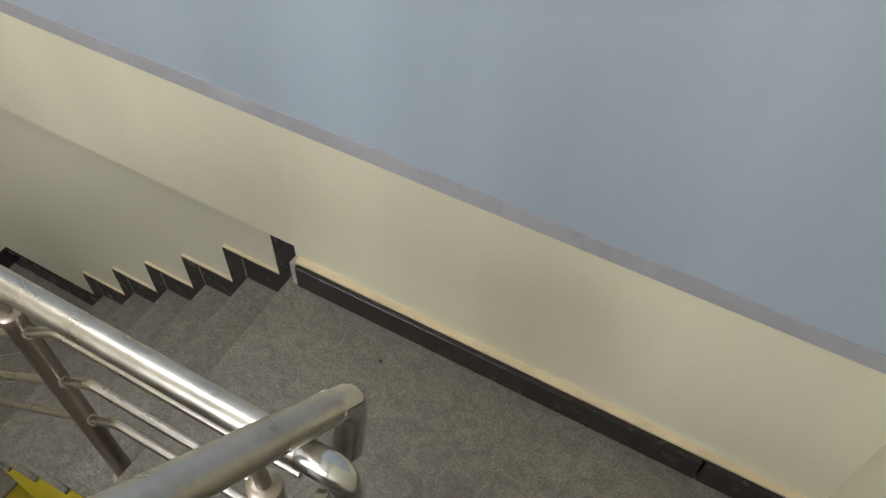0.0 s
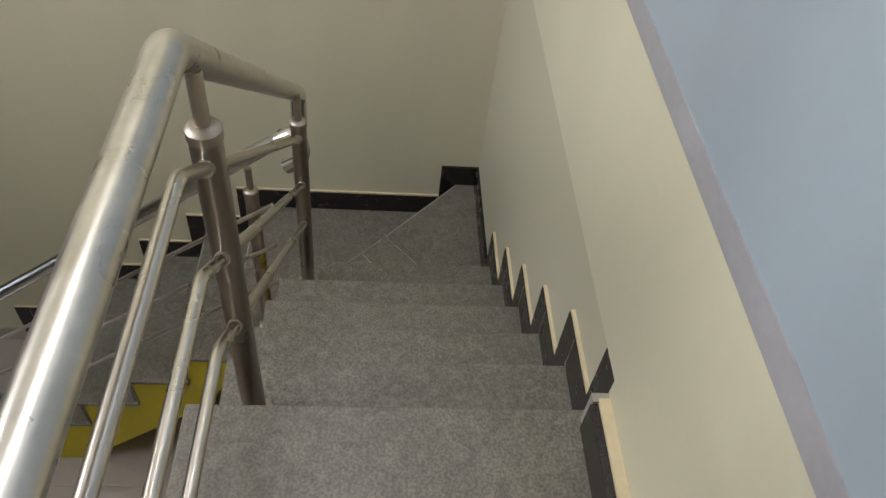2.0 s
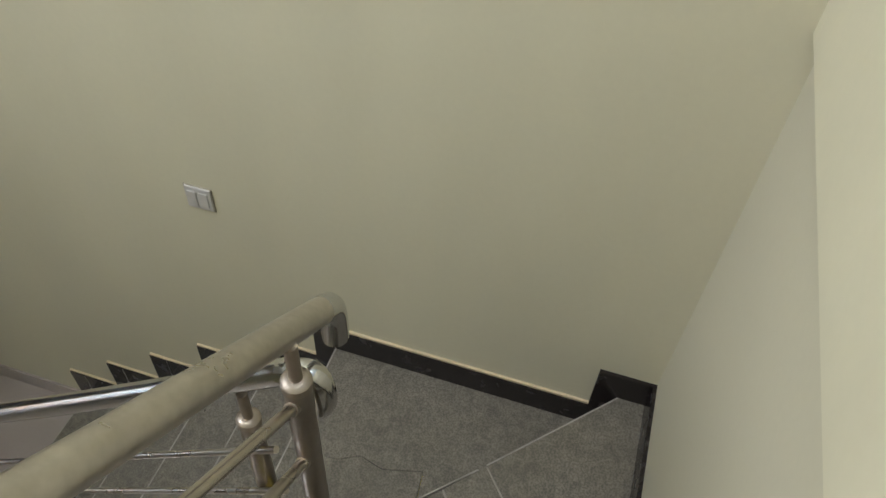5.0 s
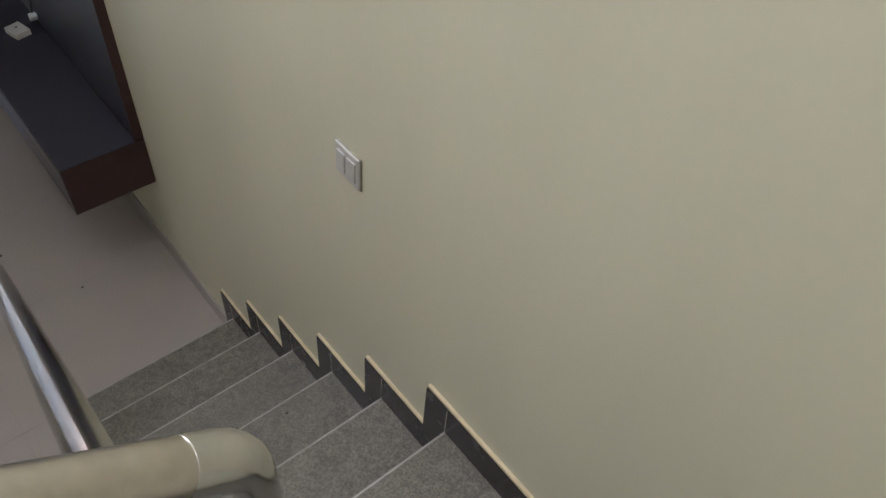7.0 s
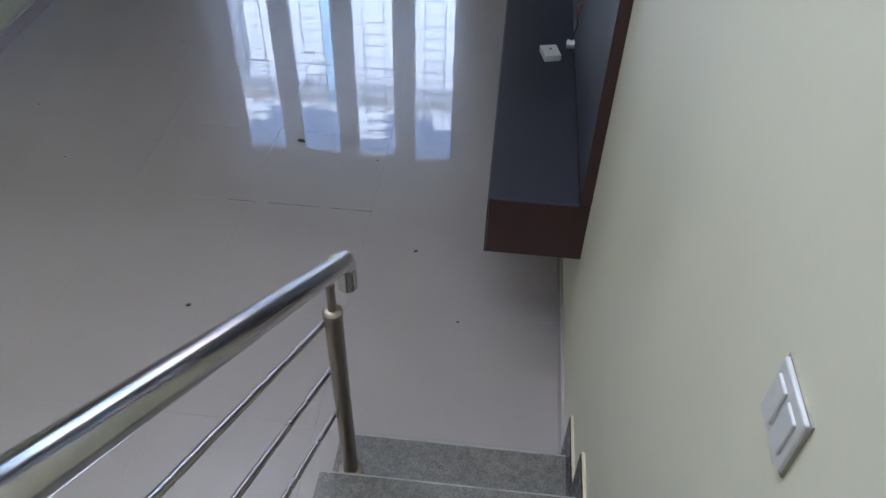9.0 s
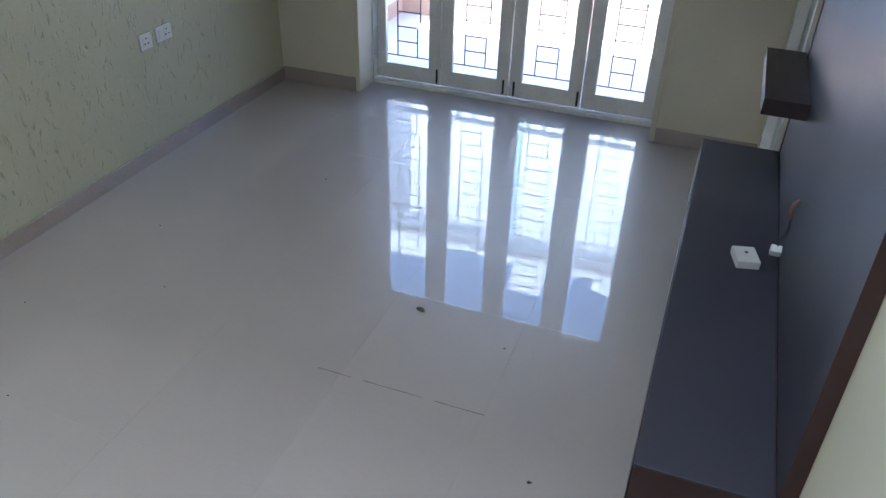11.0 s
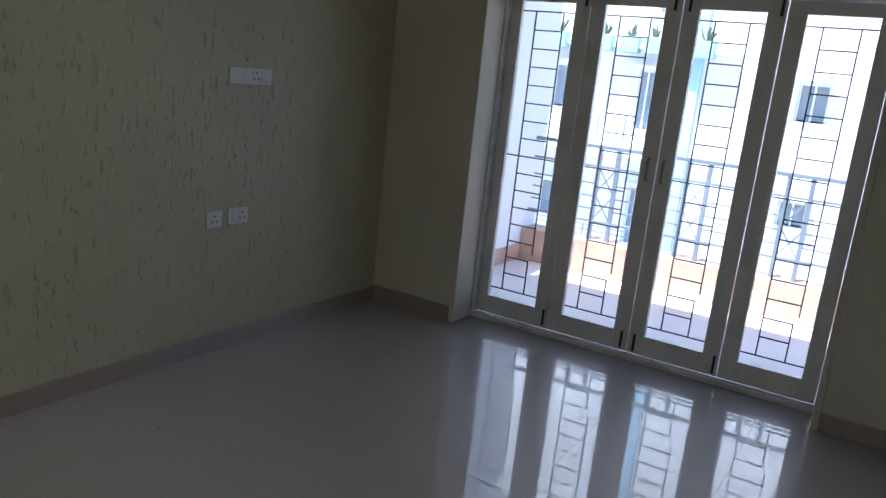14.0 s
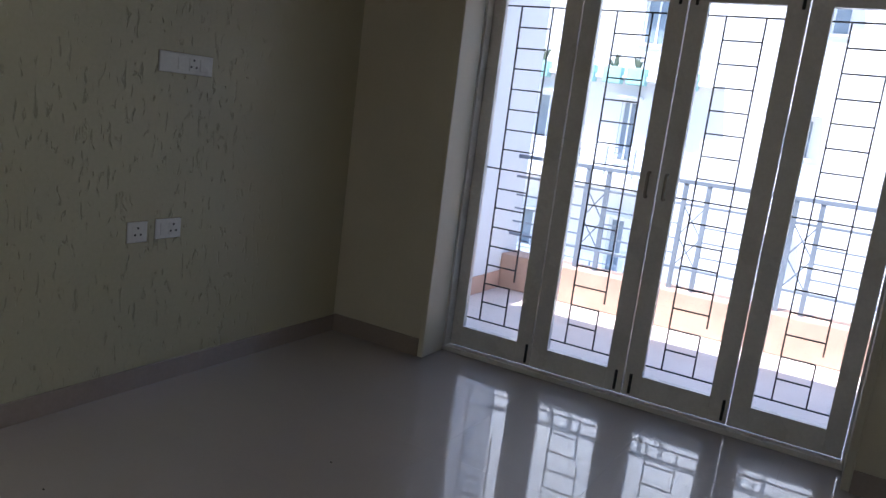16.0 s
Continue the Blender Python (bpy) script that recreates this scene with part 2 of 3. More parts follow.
def tube(points, radius, sides=20, corner=0.0, bm=None):
    """A round bar through the points with rounded corners and flat ends."""
    pts = [Vector(p) for p in points]
    path = [pts[0]]
    for i in range(1, len(pts) - 1):
        if corner:
            a, b = (pts[i - 1] - pts[i]), (pts[i + 1] - pts[i])
            ra, rb = min(corner, a.length * 0.45), min(corner, b.length * 0.45)
            p0, p2 = pts[i] + a.normalized() * ra, pts[i] + b.normalized() * rb
            path += [p0 * (1 - s) ** 2 + pts[i] * 2 * s * (1 - s) + p2 * s * s for s in (0, 0.2, 0.4, 0.6, 0.8, 1)]
        else:
            path.append(pts[i])
    path.append(pts[-1])
    bm = bm or bmesh.new()
    rings = []
    up = None
    for i, p in enumerate(path):
        d = (path[min(i + 1, len(path) - 1)] - path[max(i - 1, 0)]).normalized()
        if up is None:
            up = d.orthogonal().normalized()
        up = (up - d * up.dot(d)).normalized()
        side = d.cross(up)
        rings.append([bm.verts.new(p + (up * math.cos(t) + side * math.sin(t)) * radius)
                      for t in (2 * math.pi * k / sides for k in range(sides))])
    for r0, r1 in zip(rings, rings[1:]):
        for k in range(sides):
            bm.faces.new((r0[k], r0[(k + 1) % sides], r1[(k + 1) % sides], r1[k])).smooth = True
    bm.faces.new(rings[0][::-1]), bm.faces.new(rings[-1])
    return bm


def lathe(center, profile, sides=28):
    """Turned about a vertical line: profile is (radius, height) from below."""
    bm = bmesh.new()
    rings = [[bm.verts.new((center[0] + r * math.cos(t), center[1] + r * math.sin(t), center[2] + h))
              for t in (2 * math.pi * k / sides for k in range(sides))] for r, h in profile]
    for r0, r1 in zip(rings, rings[1:]):
        for k in range(sides):
            bm.faces.new((r0[k], r0[(k + 1) % sides], r1[(k + 1) % sides], r1[k])).smooth = True
    bm.faces.new(rings[0][::-1]), bm.faces.new(rings[-1])
    return bm


def part(name, bm, material, parent=None, label=""):
    me = bpy.data.meshes.new(name)
    bmesh.ops.recalc_face_normals(bm, faces=bm.faces)
    bm.to_mesh(me)
    bm.free()
    for m in (material if isinstance(material, list) else [material]):
        me.materials.append(M[m])
    ob = new(name, me)
    ob.parent = parent
    if any(p.use_smooth for p in me.polygons):
        me.set_sharp_from_angle(angle=radians(40))
    return tagged(ob, label=label) if label else ob


def thing(name, at, label, category, group="", kind=""):
    """An Empty at a thing's base; its parts are made in world metres and moved under it."""
    ob = new(name)
    ob.location = at
    bpy.context.view_layer.update()
    return tagged(ob, label, category, group, kind)


def settle(ob):
    """Keeps the parts of a thing where they were built, now that it stands at its base."""
    for child in ob.children:
        child.matrix_parent_inverse = Matrix.Translation(ob.location).inverted()


def structure(name, bm, material, label=""):
    return tagged(part(name, bm, material), label, kind="structure")


# ---- plan ----
R = 0.19                       # riser
X8 = [-0.668, -0.915, -1.155, -1.392, -1.618, -1.843]   # nosings of levels 8 to 13, first flight
Y6 = [2.30, 2.05, 1.79, 1.535, 1.28, 1.025]             # nosings of levels 1 to 6, second flight
TOOTH, SK = 0.078, 0.105       # width of the skirting beside a riser, its height above a tread
WX, NY = -3.335, 6.345           # west wall, north wall
FW = 0.78                      # width of the first flight
F2 = -0.748                    # open side of the second flight
UP = -2.60                     # open side of the upper flight
LEDGE = 2.605
PR = 0.025                     # how far the upper wall stands proud
TOP, CEIL = 5.7, 2.95

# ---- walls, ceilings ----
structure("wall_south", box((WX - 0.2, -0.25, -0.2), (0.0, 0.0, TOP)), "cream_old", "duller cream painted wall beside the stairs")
near = bmesh.new()
add_box(near, (WX, 0.0, 2.2), (-1.862, PR, 3.105))
add_box(near, (-1.862, 0.0, LEDGE), (0.0, PR, 3.105))
structure("wall_south_upper", near, "cream_gloss", "cream painted lower band of the upper stair wall")


def stripe_mesh():
    bm = bmesh.new()
    n = 66
    rows = []
    for i in range(n + 1):
        x = WX + (0 - WX) * i / n
        lo = 3.060 + 0.012 * max(0.0, -1.2 - x)
        hi = lo + 0.047 + 0.005 * noise.noise((x * 4, 0, 0)) + 0.002 * noise.noise((x * 15, 3, 0))
        rows.append([bm.verts.new((x, y, z)) for y, z in ((0.0, lo), (PR + 0.003, lo), (PR + 0.003, hi), (0.0, hi))])
    for a, b in zip(rows, rows[1:]):
        for k in range(4):
            bm.faces.new((a[k], a[(k + 1) % 4], b[(k + 1) % 4], b[k]))
    bm.faces.new(rows[0]), bm.faces.new(rows[-1])
    return bm


structure("trim", stripe_mesh(), "stripe", "grey painted dividing stripe with a wavy edge")
structure("wall_south_blue", box((WX, 0.0, 3.105), (0.0, PR, TOP)), "blue", "pale blue glossy painted upper wall")
east = bmesh.new()
add_box(east, (0.0, -0.25, -0.2), (0.23, 4.74, TOP))
add_box(east, (0.0, 4.74, 2.12), (0.23, 6.16, TOP))
add_box(east, (0.0, 6.16, -0.2), (0.23, NY + 0.38, TOP))
structure("wall_east", east, "cream", "cream painted wall beside the stairs and the media unit")
west = bmesh.new()
add_box(west, (WX - 0.2, 0.0, -0.2), (WX, 1.2, TOP))
add_box(west, (WX - 0.2, 1.2, -0.2), (WX, 2.3, TOP))
add_box(west, (WX - 0.2, 2.3, 2.95), (WX, 3.4, TOP))
structure("wall_west_upper", west, "cream", "cream painted wall beside the upper stairs")
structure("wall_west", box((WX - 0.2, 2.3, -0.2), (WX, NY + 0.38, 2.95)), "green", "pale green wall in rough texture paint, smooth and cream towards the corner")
DX0, DX1, DZ = -2.742, -0.617, 2.125
north = bmesh.new()
add_box(north, (WX, NY, -0.2), (DX0, NY + 0.38, 3.1))
add_box(north, (DX1, NY, -0.2), (0.0, NY + 0.38, 3.1))
add_box(north, (DX0, NY, DZ), (DX1, NY + 0.38, 3.1))
structure("wall_north", north, "cream_warm", "cream painted wall round the balcony door")
structure("ceiling", box((WX, 3.4, CEIL), (0.0, NY, 3.1)), "white", "white painted ceiling of the living room")
up = bmesh.new()
add_box(up, (WX - 0.2, -0.25, TOP), (-1.65, 3.6, TOP + 0.15))
add_box(up, (-0.25, -0.25, TOP), (0.23, 3.6, TOP + 0.15))
add_box(up, (-1.65, -0.25, TOP), (-0.25, 0.35, TOP + 0.15))
add_box(up, (-1.65, 1.25, TOP), (-0.25, 3.6, TOP + 0.15))
# unseen cover added above the opening only to keep the sun out
add_box(up, (-1.75, 0.25, TOP + 0.3), (-0.15, 1.35, TOP + 0.4))
structure("ceiling_upper", up, "white", "white painted stairwell ceiling")
upn = bmesh.new()
add_box(upn, (WX, 3.4, 3.1), (0.0, 3.6, 3.85))
add_box(upn, (WX, 3.4, 5.25), (0.0, 3.6, TOP))
add_box(upn, (WX, 3.4, 3.85), (-2.65, 3.6, 5.25))
add_box(upn, (-0.35, 3.4, 3.85), (0.0, 3.6, 5.25))
structure("wall_upper_north", upn, "cream", "cream painted stairwell wall")

# ---- floor ----
floor = structure("floor", box((WX - 0.2, -0.25, -0.2), (0.0, NY + 0.38, -0.008)), "grout", "polished pale vitrified tile floor")

# ---- stairs ----


def Z(n):
    return R * n


stairs = thing("staircase", (-0.4, 2.3, 0), "winding granite staircase with black skirting and yellow sides", "staircase")
body = [(X8[5], Z(13) - 0.02)]
for i in range(4, -1, -1):
    body += [(X8[i + 1] - 0.0, Z(8 + i) - 0.02), (X8[i], Z(8 + i) - 0.02)]
body += [(X8[0], Z(7) - 0.02), (F2 + 0.02, Z(7) - 0.02), (F2 + 0.02, Z(6) - 0.17), (X8[5] - 0.12, Z(13) - 0.24), (X8[5] - 0.12, Z(13) - 0.02)]
part("flight_body", prism([(x - 0.025, z) for x, z in body], "y", 0.0, FW - 0.02), "yellow", stairs, "yellow painted concrete flight")
body = [(Y6[5] - 0.02, Z(6) - 0.02)]
for i in range(4, -1, -1):
    body += [(Y6[i + 1] - 0.02, Z(1 + i) - 0.02), (Y6[i] - 0.02, Z(1 + i) - 0.02)]
body += [(Y6[0] - 0.02, 0.0), (1.88, 0.0), (Y6[5] + 0.2, 0.52), (Y6[5] - 0.05, Z(6) - 0.2), (Y6[5] - 0.3, Z(6) - 0.2), (Y6[5] - 0.3, Z(6) - 0.02)]
part("flight_body", prism(body, "x", F2 + 0.02, 0.0), "yellow", stairs, "yellow painted concrete flight")
part("landing_body", box((F2 + 0.02, 0.0, Z(6) - 0.2), (0.0, Y6[5] - 0.302, Z(6) - 0.021)), "yellow", stairs, "yellow painted landing slab")
for i in range(5):
    z, x0, x1 = Z(8 + i), X8[i + 1], X8[i]
    part("tread", box((x0 - 0.022, 0.0, z - 0.02), (x1, FW, z), 0.003), "tread", stairs, "speckled grey granite tread")
    part("riser", box((x0 - 0.02, 0.002, z), (x0 - 0.004, FW - 0.015, z + R - 0.02)), "tread", stairs)
part("riser", box((X8[0] - 0.02, 0.002, Z(7)), (X8[0] - 0.004, FW - 0.015, Z(8) - 0.02)), "tread", stairs)
part("landing_slab", box((WX, PR, Z(13) - 0.02), (X8[5], FW + 0.02, Z(13)), 0.003), "tread", stairs, "speckled grey granite landing slab")
part("landing_body", box((WX, 0.0, Z(13) - 0.2), (X8[5] - 0.15, FW, Z(13) - 0.021)), "yellow", stairs)
# the winder: one triangular tread over the corner landing
wind = [(X8[0] - 0.02, 0.0), (0.0, 0.0), (0.0, 0.078), (-0.37, 0.427), (X8[0] + 0.0, 0.725), (X8[0] - 0.02, 0.725)]
cut = [(X8[0] - 0.02, 0.30), (-0.43, 0.495), (-0.37, 0.427), (X8[0] - 0.02, 0.22)]
part("winder_tread", prism([(X8[0] - 0.02, 0.0), (0.0, 0.0), (0.0, 0.078), (-0.352, 0.41), (X8[0] - 0.02, 0.12)], "z", Z(7) - 0.02, Z(7)), "tread", stairs, "triangular grey granite winder tread")
part("winder_tread", prism([(X8[0] - 0.02, 0.128), (-0.356, 0.414), (-0.455, 0.507), (X8[0] - 0.02, 0.33)], "z", Z(7) - 0.02, Z(7)), "tread", stairs)
part("winder_tread", prism([(X8[0] - 0.02, 0.337), (-0.460, 0.512), (X8[0] - 0.005, 0.72), (X8[0] - 0.02, 0.72)], "z", Z(7) - 0.02, Z(7)), "tread", stairs)
part("winder_joint", prism([(X8[0] - 0.02, 0.0), (0.0, 0.0), (0.0, 0.07), (X8[0], 0.71), (X8[0] - 0.02, 0.71)], "z", Z(6), Z(7) - 0.003), "joint", stairs, "white cement bedding and joints")
# highlight painted as thin strips along the winder's front edge
for (xa, ya), (xb, yb) in (((-0.002, 0.080), (-0.352, 0.411)), ((-0.372, 0.430), (X8[0], 0.723))):
    part("nosing", prism([(xa, ya), (xb, yb), (xb + 0.003, yb + 0.003), (xa + 0.003, ya + 0.003)], "z", Z(7) - 0.017, Z(7) + 0.0006), "nosing", stairs, "painted pale highlight along the nosing edge")
part("riser", prism([(0.0, 0.055), (0.0, 0.072), (X8[0], 0.712), (X8[0], 0.695)], "z", Z(6) + 0.001, Z(7) - 0.021), "tread", stairs)
part("landing_slab", prism([(F2, 0.0), (0.0, 0.0), (0.0, Y6[5]), (-0.40, Y6[5]), (-0.385, 0.86), (-0.352, 0.80), (-0.372, 0.72), (-0.34, 0.6), (F2, 0.55)], "z", Z(6) - 0.02, Z(6)), "tread", stairs)
part("landing_slab", prism([(F2, 0.552), (-0.342, 0.602), (-0.374, 0.72), (-0.354, 0.80), (-0.387, 0.86), (-0.402, Y6[5]), (F2, Y6[5])], "z", Z(6) - 0.02, Z(6)), "tread", stairs)
for i in range(5):
    z, y0, y1 = Z(1 + i), Y6[i + 1], Y6[i]
    part("tread", box((F2, y0 - 0.022, z - 0.02), (0.0, y1, z), 0.003), "tread", stairs)
    part("riser", box((F2 + 0.015, y0 - 0.02, z), (-0.002, y0 - 0.004, z + R - 0.02)), "tread", stairs)
# one pale strip a step, painting the glint of its polished edge
for i, n in enumerate(Y6[:5]):
    part("nosing", box((F2 + 0.001, n - 0.004, Z(1 + i) - 0.016), (-0.001, n + 0.0012, Z(1 + i) + 0.0006)), "nosing", stairs, "painted pale highlight along the nosing edge")
part("nosing", box((F2 + 0.001, Y6[5] - 0.004, Z(6) - 0.016), (-0.001, Y6[5] + 0.0012, Z(6) + 0.0006)), "nosing", stairs, "painted pale highlight along the nosing edge")
part("riser", box((F2 + 0.015, Y6[0] - 0.02, 0.0), (-0.002, Y6[0] - 0.004, R - 0.02)), "tread", stairs)


def skirting_run(levels, nosings, first, fixed, along, sign):
    """Stepped black skirting, one notched piece a step. along: the axis of the plan that the flight follows."""
    for k, n in enumerate(levels):
        e, up = nosings[k] + TOOTH, nosings[k + 1] + TOOTH
        pts = [(up, Z(n)), (nosings[k], Z(n)), (nosings[k], Z(n - 1)), (e, Z(n - 1)), (e, Z(n) + SK), (up, Z(n) + SK)]
        part("skirting", prism(pts, along, fixed, fixed + sign * 0.012), "black", stairs, "polished black granite skirting")
        pts = [(up, Z(n) + SK), (e, Z(n) + SK), (e, Z(n) + SK + 0.007), (up, Z(n) + SK + 0.007)]
        part("plaster_edge", prism(pts, along, fixed, fixed + sign * 0.009), "cream_edge", stairs, "rough unpainted plaster edge")


for k in range(6):
    part("joint", box((-0.0126, Y6[k] - 0.0012, Z(1 + k) + 0.001), (-0.0118, Y6[k] + 0.0012, Z(1 + k) + SK - 0.003)), "joint", stairs, "thin white cement joint")
for k in range(5):
    part("joint", box((X8[k] - 0.001, 0.0118, Z(8 + k) + 0.001), (X8[k] + 0.001, 0.0125, Z(8 + k) + SK - 0.003)), "joint", stairs, "thin white cement joint")
skirting_run([8, 9, 10, 11, 12], X8, 8, 0.0, "y", 1)
skirting_run([1, 2, 3, 4, 5], Y6, 1, 0.0, "x", -1)
xe = X8[5] + TOOTH
part("skirting", prism([(-1.872, Z(12)), (xe, Z(12)), (xe, LEDGE - 0.02), (-1.872, LEDGE - 0.02)], "y", 0.0, 0.012), "black", stairs)
part("skirting", prism([(0.0, Z(7)), (X8[0] + TOOTH, Z(7)), (X8[0] + TOOTH, Z(7) + SK), (0.0, Z(7) + SK)], "y", 0.0, 0.012), "black", stairs)
part("skirting", prism([(0.012, Z(7)), (0.078, Z(7)), (0.078, Z(6)), (0.169, Z(6)), (0.169, Z(7) + SK), (0.012, Z(7) + SK)], "x", -0.012, 0.0), "black", stairs)
ye = Y6[5] + TOOTH
part("skirting", prism([(0.169, Z(6)), (Y6[5], Z(6)), (Y6[5], Z(5)), (ye, Z(5)), (ye, Z(6) + SK), (0.169, Z(6) + SK)], "x", -0.012, 0.0), "black", stairs)
part("plaster_edge", box((-0.009, 0.169, Z(6) + SK), (0.0, ye, Z(6) + SK + 0.008)), "cream_edge", stairs)
for a, b in ((WX, -3.075), (-3.07, -1.882)):
    part("skirting", box((a, PR, Z(13)), (b, 0.062, Z(13) + 0.087), 0.002), "black", stairs)
part("plaster_edge", box((WX, PR, Z(13) + 0.087), (-1.875, 0.046, Z(13) + 0.095)), "cream_edge", stairs)
part("plaster_edge", box((-1.8805, PR, Z(13)), (-1.863, 0.057, Z(13) + 0.093)), "joint", stairs)
for k in range(5):
    y = FW + 0.02 + 0.25 * k
    part("tread", box((WX, y, Z(13 + k)), (UP + 0.17, y + 0.27, Z(14 + k)), 0.003), "tread", stairs)
settle(stairs)

# ---- railings ----


def post(rail, x, y, z, height=0.80):
    p = part("post", lathe((x, y, z), [(0.024, 0.012), (0.024, height - 0.012)]), "post", rail, "scuffed round steel post")
    part("base_flange", lathe((x, y, z), [(0.038, 0.0), (0.038, 0.008), (0.028, 0.014)]), "steel_cap", p)
    part("cap", lathe((x, y, z + height - 0.012), [(0.0262, 0.0), (0.0262, 0.016), (0.021, 0.022), (0.013, 0.024)]), "steel_cap", p)
    part("spigot", lathe((x, y, z + height + 0.01), [(0.0115, 0.0), (0.0115, 0.09)]), "steel_cap", p)


RY = 0.70
rail1 = thing("stair_railing", (-1.7, RY, Z(12)), "stainless steel railing with three slanting bars beside the upper granite flight", "railing")
RH = 0.0254
RY2 = RY + 0.008
post(rail1, -0.775, RY, Z(8), 0.755)
post(rail1, -1.754, RY, Z(12), 0.770)
SL = 0.80
HZ = 3.218
kx = -1.813
ex = -0.625
ez = HZ - SL * (ex - kx)
part("handrail", tube([(-2.475, RY2, HZ), (kx, RY2, HZ), (ex, RY2 + 0.012, ez)], RH, 28, 0.02), "steel", rail1, "thick scratched steel handrail")
part("rail_end", tube([(ex - 0.012, RY2 + 0.012, ez + 0.0096), (ex + 0.037, RY2 + 0.012, ez - 0.030), (ex + 0.037, RY2 + 0.012, ez - 0.130)], RH + 0.0006, 24, 0.042), "polished", rail1, "turned-down polished steel rail end")
part("rail_end", tube([(-2.465, RY2, HZ), (-2.535, RY2, HZ), (-2.535, RY2, HZ - 0.10), (-2.495, RY2, HZ - 0.14)], RH + 0.0006, 24, 0.055), "polished", rail1, "turned-down polished steel rail end")
for z in (3.095, 2.903, 2.725):
    part("bar", tube([(-2.44, RY, z), (-1.898, RY, z), (-0.785, RY, z - 0.787 * 1.113)], 0.0105, 16, 0.02), "rod", rail1, "steel bar bent at the landing")
    for px, dz in ((-1.754, 0.787 * 0.144), (-0.775, 0.787 * 1.123)):
        part("weld_collar", tube([(px - 0.031, RY, z - dz + 0.024), (px - 0.020, RY, z - dz + 0.016)], 0.0135, 14), "steel_cap", rail1)
settle(rail1)

rail2 = thing("stair_railing", (-0.69, 1.5, Z(4)), "stainless steel railing with slanting bars beside the lower granite flight", "railing")
RX = -0.69
post(rail2, RX, 0.886, Z(6), 0.76)
post(rail2, RX, 2.167, Z(1), 0.753)
part("handrail", tube([(RX + 0.004, 0.76, 2.143), (RX + 0.004, 2.27, 2.143 - 0.749 * 1.51)], 0.0265, 28), "polished", rail2, "thick polished steel handrail")
part("rail_end", tube([(RX, 2.255, 1.024), (RX, 2.335, 0.965), (RX, 2.335, 0.862)], 0.027, 24, 0.04), "polished", rail2)
part("rail_end", tube([(RX, 0.78, 2.128), (RX, 0.715, 2.168), (RX, 0.70, 2.06), (RX, 0.76, 2.02)], 0.027, 24, 0.045), "polished", rail2)
for z in (1.868, 1.668, 1.464):
    part("bar", tube([(RX - 0.032, 0.812, z), (RX - 0.032, 2.205, z - 0.722 * 1.393)], 0.008, 12), "rod", rail2, "thin round steel bar")
settle(rail2)

rail3 = thing("stair_railing", (UP, 1.3, Z(15)), "stainless steel railing of the flight that climbs from the landing", "railing")
UX = -2.465
S3 = 0.98
Z3 = 3.59 - S3 * 0.38
part("handrail", tube([(UX, 0.62, Z3), (UX, 2.10, Z3 + S3 * 1.48)], 0.0285, 28), "steel", rail3, "thick scratched steel handrail")
part("rail_end", tube([(UX, 0.635, Z3 + 0.015), (UX, 0.582, Z3 - 0.037), (UX, 0.615, Z3 - 0.165)], 0.0289, 24, 0.05), "polished", rail3, "turned-down polished steel rail end")
post(rail3, -2.452, 0.778, Z(13), 0.758)
post(rail3, UX, 1.95, Z(17), 1.10)
settle(rail3)

# ---- switches ----


def switch_plate(name, wall, a, b, z0, z1, label, parts):
    """A plate on a wall of constant x, from a to b along y. parts: (kind, centre, width) along y."""
    x, s = wall
    skin = "plastic" if x > -1 else "plastic_bright"
    t = thing(name, (x, (a + b) / 2, (z0 + z1) / 2), label, "light switch" if "switch" in name else "socket")
    lo, hi = sorted((x, x + s * 0.008))
    p = part("plate", box((lo, a, z0), (hi, b, z1), 0.003), skin, t)
    # thin dark rim, painting the shade that the plate throws on the wall
    part("shadow_gap", box((min(x, x + s * 0.003), a - 0.0025, z0 - 0.0025), (max(x, x + s * 0.003), b + 0.0025, z1 + 0.0025)), "plaster", t, "thin dark line painted as shade round the plate")
    zc, h = (z0 + z1) / 2, (z1 - z0)
    for kind, y, w in parts:
        lo, hi = sorted((x + s * 0.007, x + s * 0.0115))
        if kind == "rocker":
            part("rocker", box((lo, y - w / 2, zc - h * 0.32), (hi, y + w / 2, zc + h * 0.32), 0.002), skin, t)
        else:
            o = part("socket_outlet", box((lo, y - w / 2, zc - h * 0.32), (x + s * 0.0105 if s > 0 else hi, y + w / 2, zc + h * 0.32), 0.0015), skin, t)
            for dy, dz in ((0, 0.018), (-0.014, -0.010), (0.014, -0.010)):
                lo2, hi2 = sorted((x + s * 0.009, x + s * 0.0122))
                part("hole", box((lo2, y + dy - 0.004, zc + dz - 0.004), (hi2, y + dy + 0.004, zc + dz + 0.004)), "plastic_dark", o)
    settle(t)


switch_plate("light_switch", (0.0, -1), 1.380, 1.466, 1.676, 1.762, "white double rocker switch plate on the cream stair wall", [("rocker", 1.405, 0.028), ("rocker", 1.442, 0.028)])
switch_plate("light_switch", (WX, 1), 5.022, 5.30, 1.348, 1.430, "long white switch and socket plate on the green wall", [("rocker", 5.135, 0.045), ("outlet", 5.195, 0.045), ("rocker", 5.252, 0.045)])
switch_plate("power_socket", (WX, 1), 4.911, 5.006, 0.645, 0.731, "small white socket plate low on the green wall", [("outlet", 4.958, 0.055)])
switch_plate("power_socket", (WX, 1), 5.049, 5.180, 0.651, 0.736, "white socket plate with switch on the green wall", [("rocker", 5.088, 0.035), ("outlet", 5.138, 0.045)])

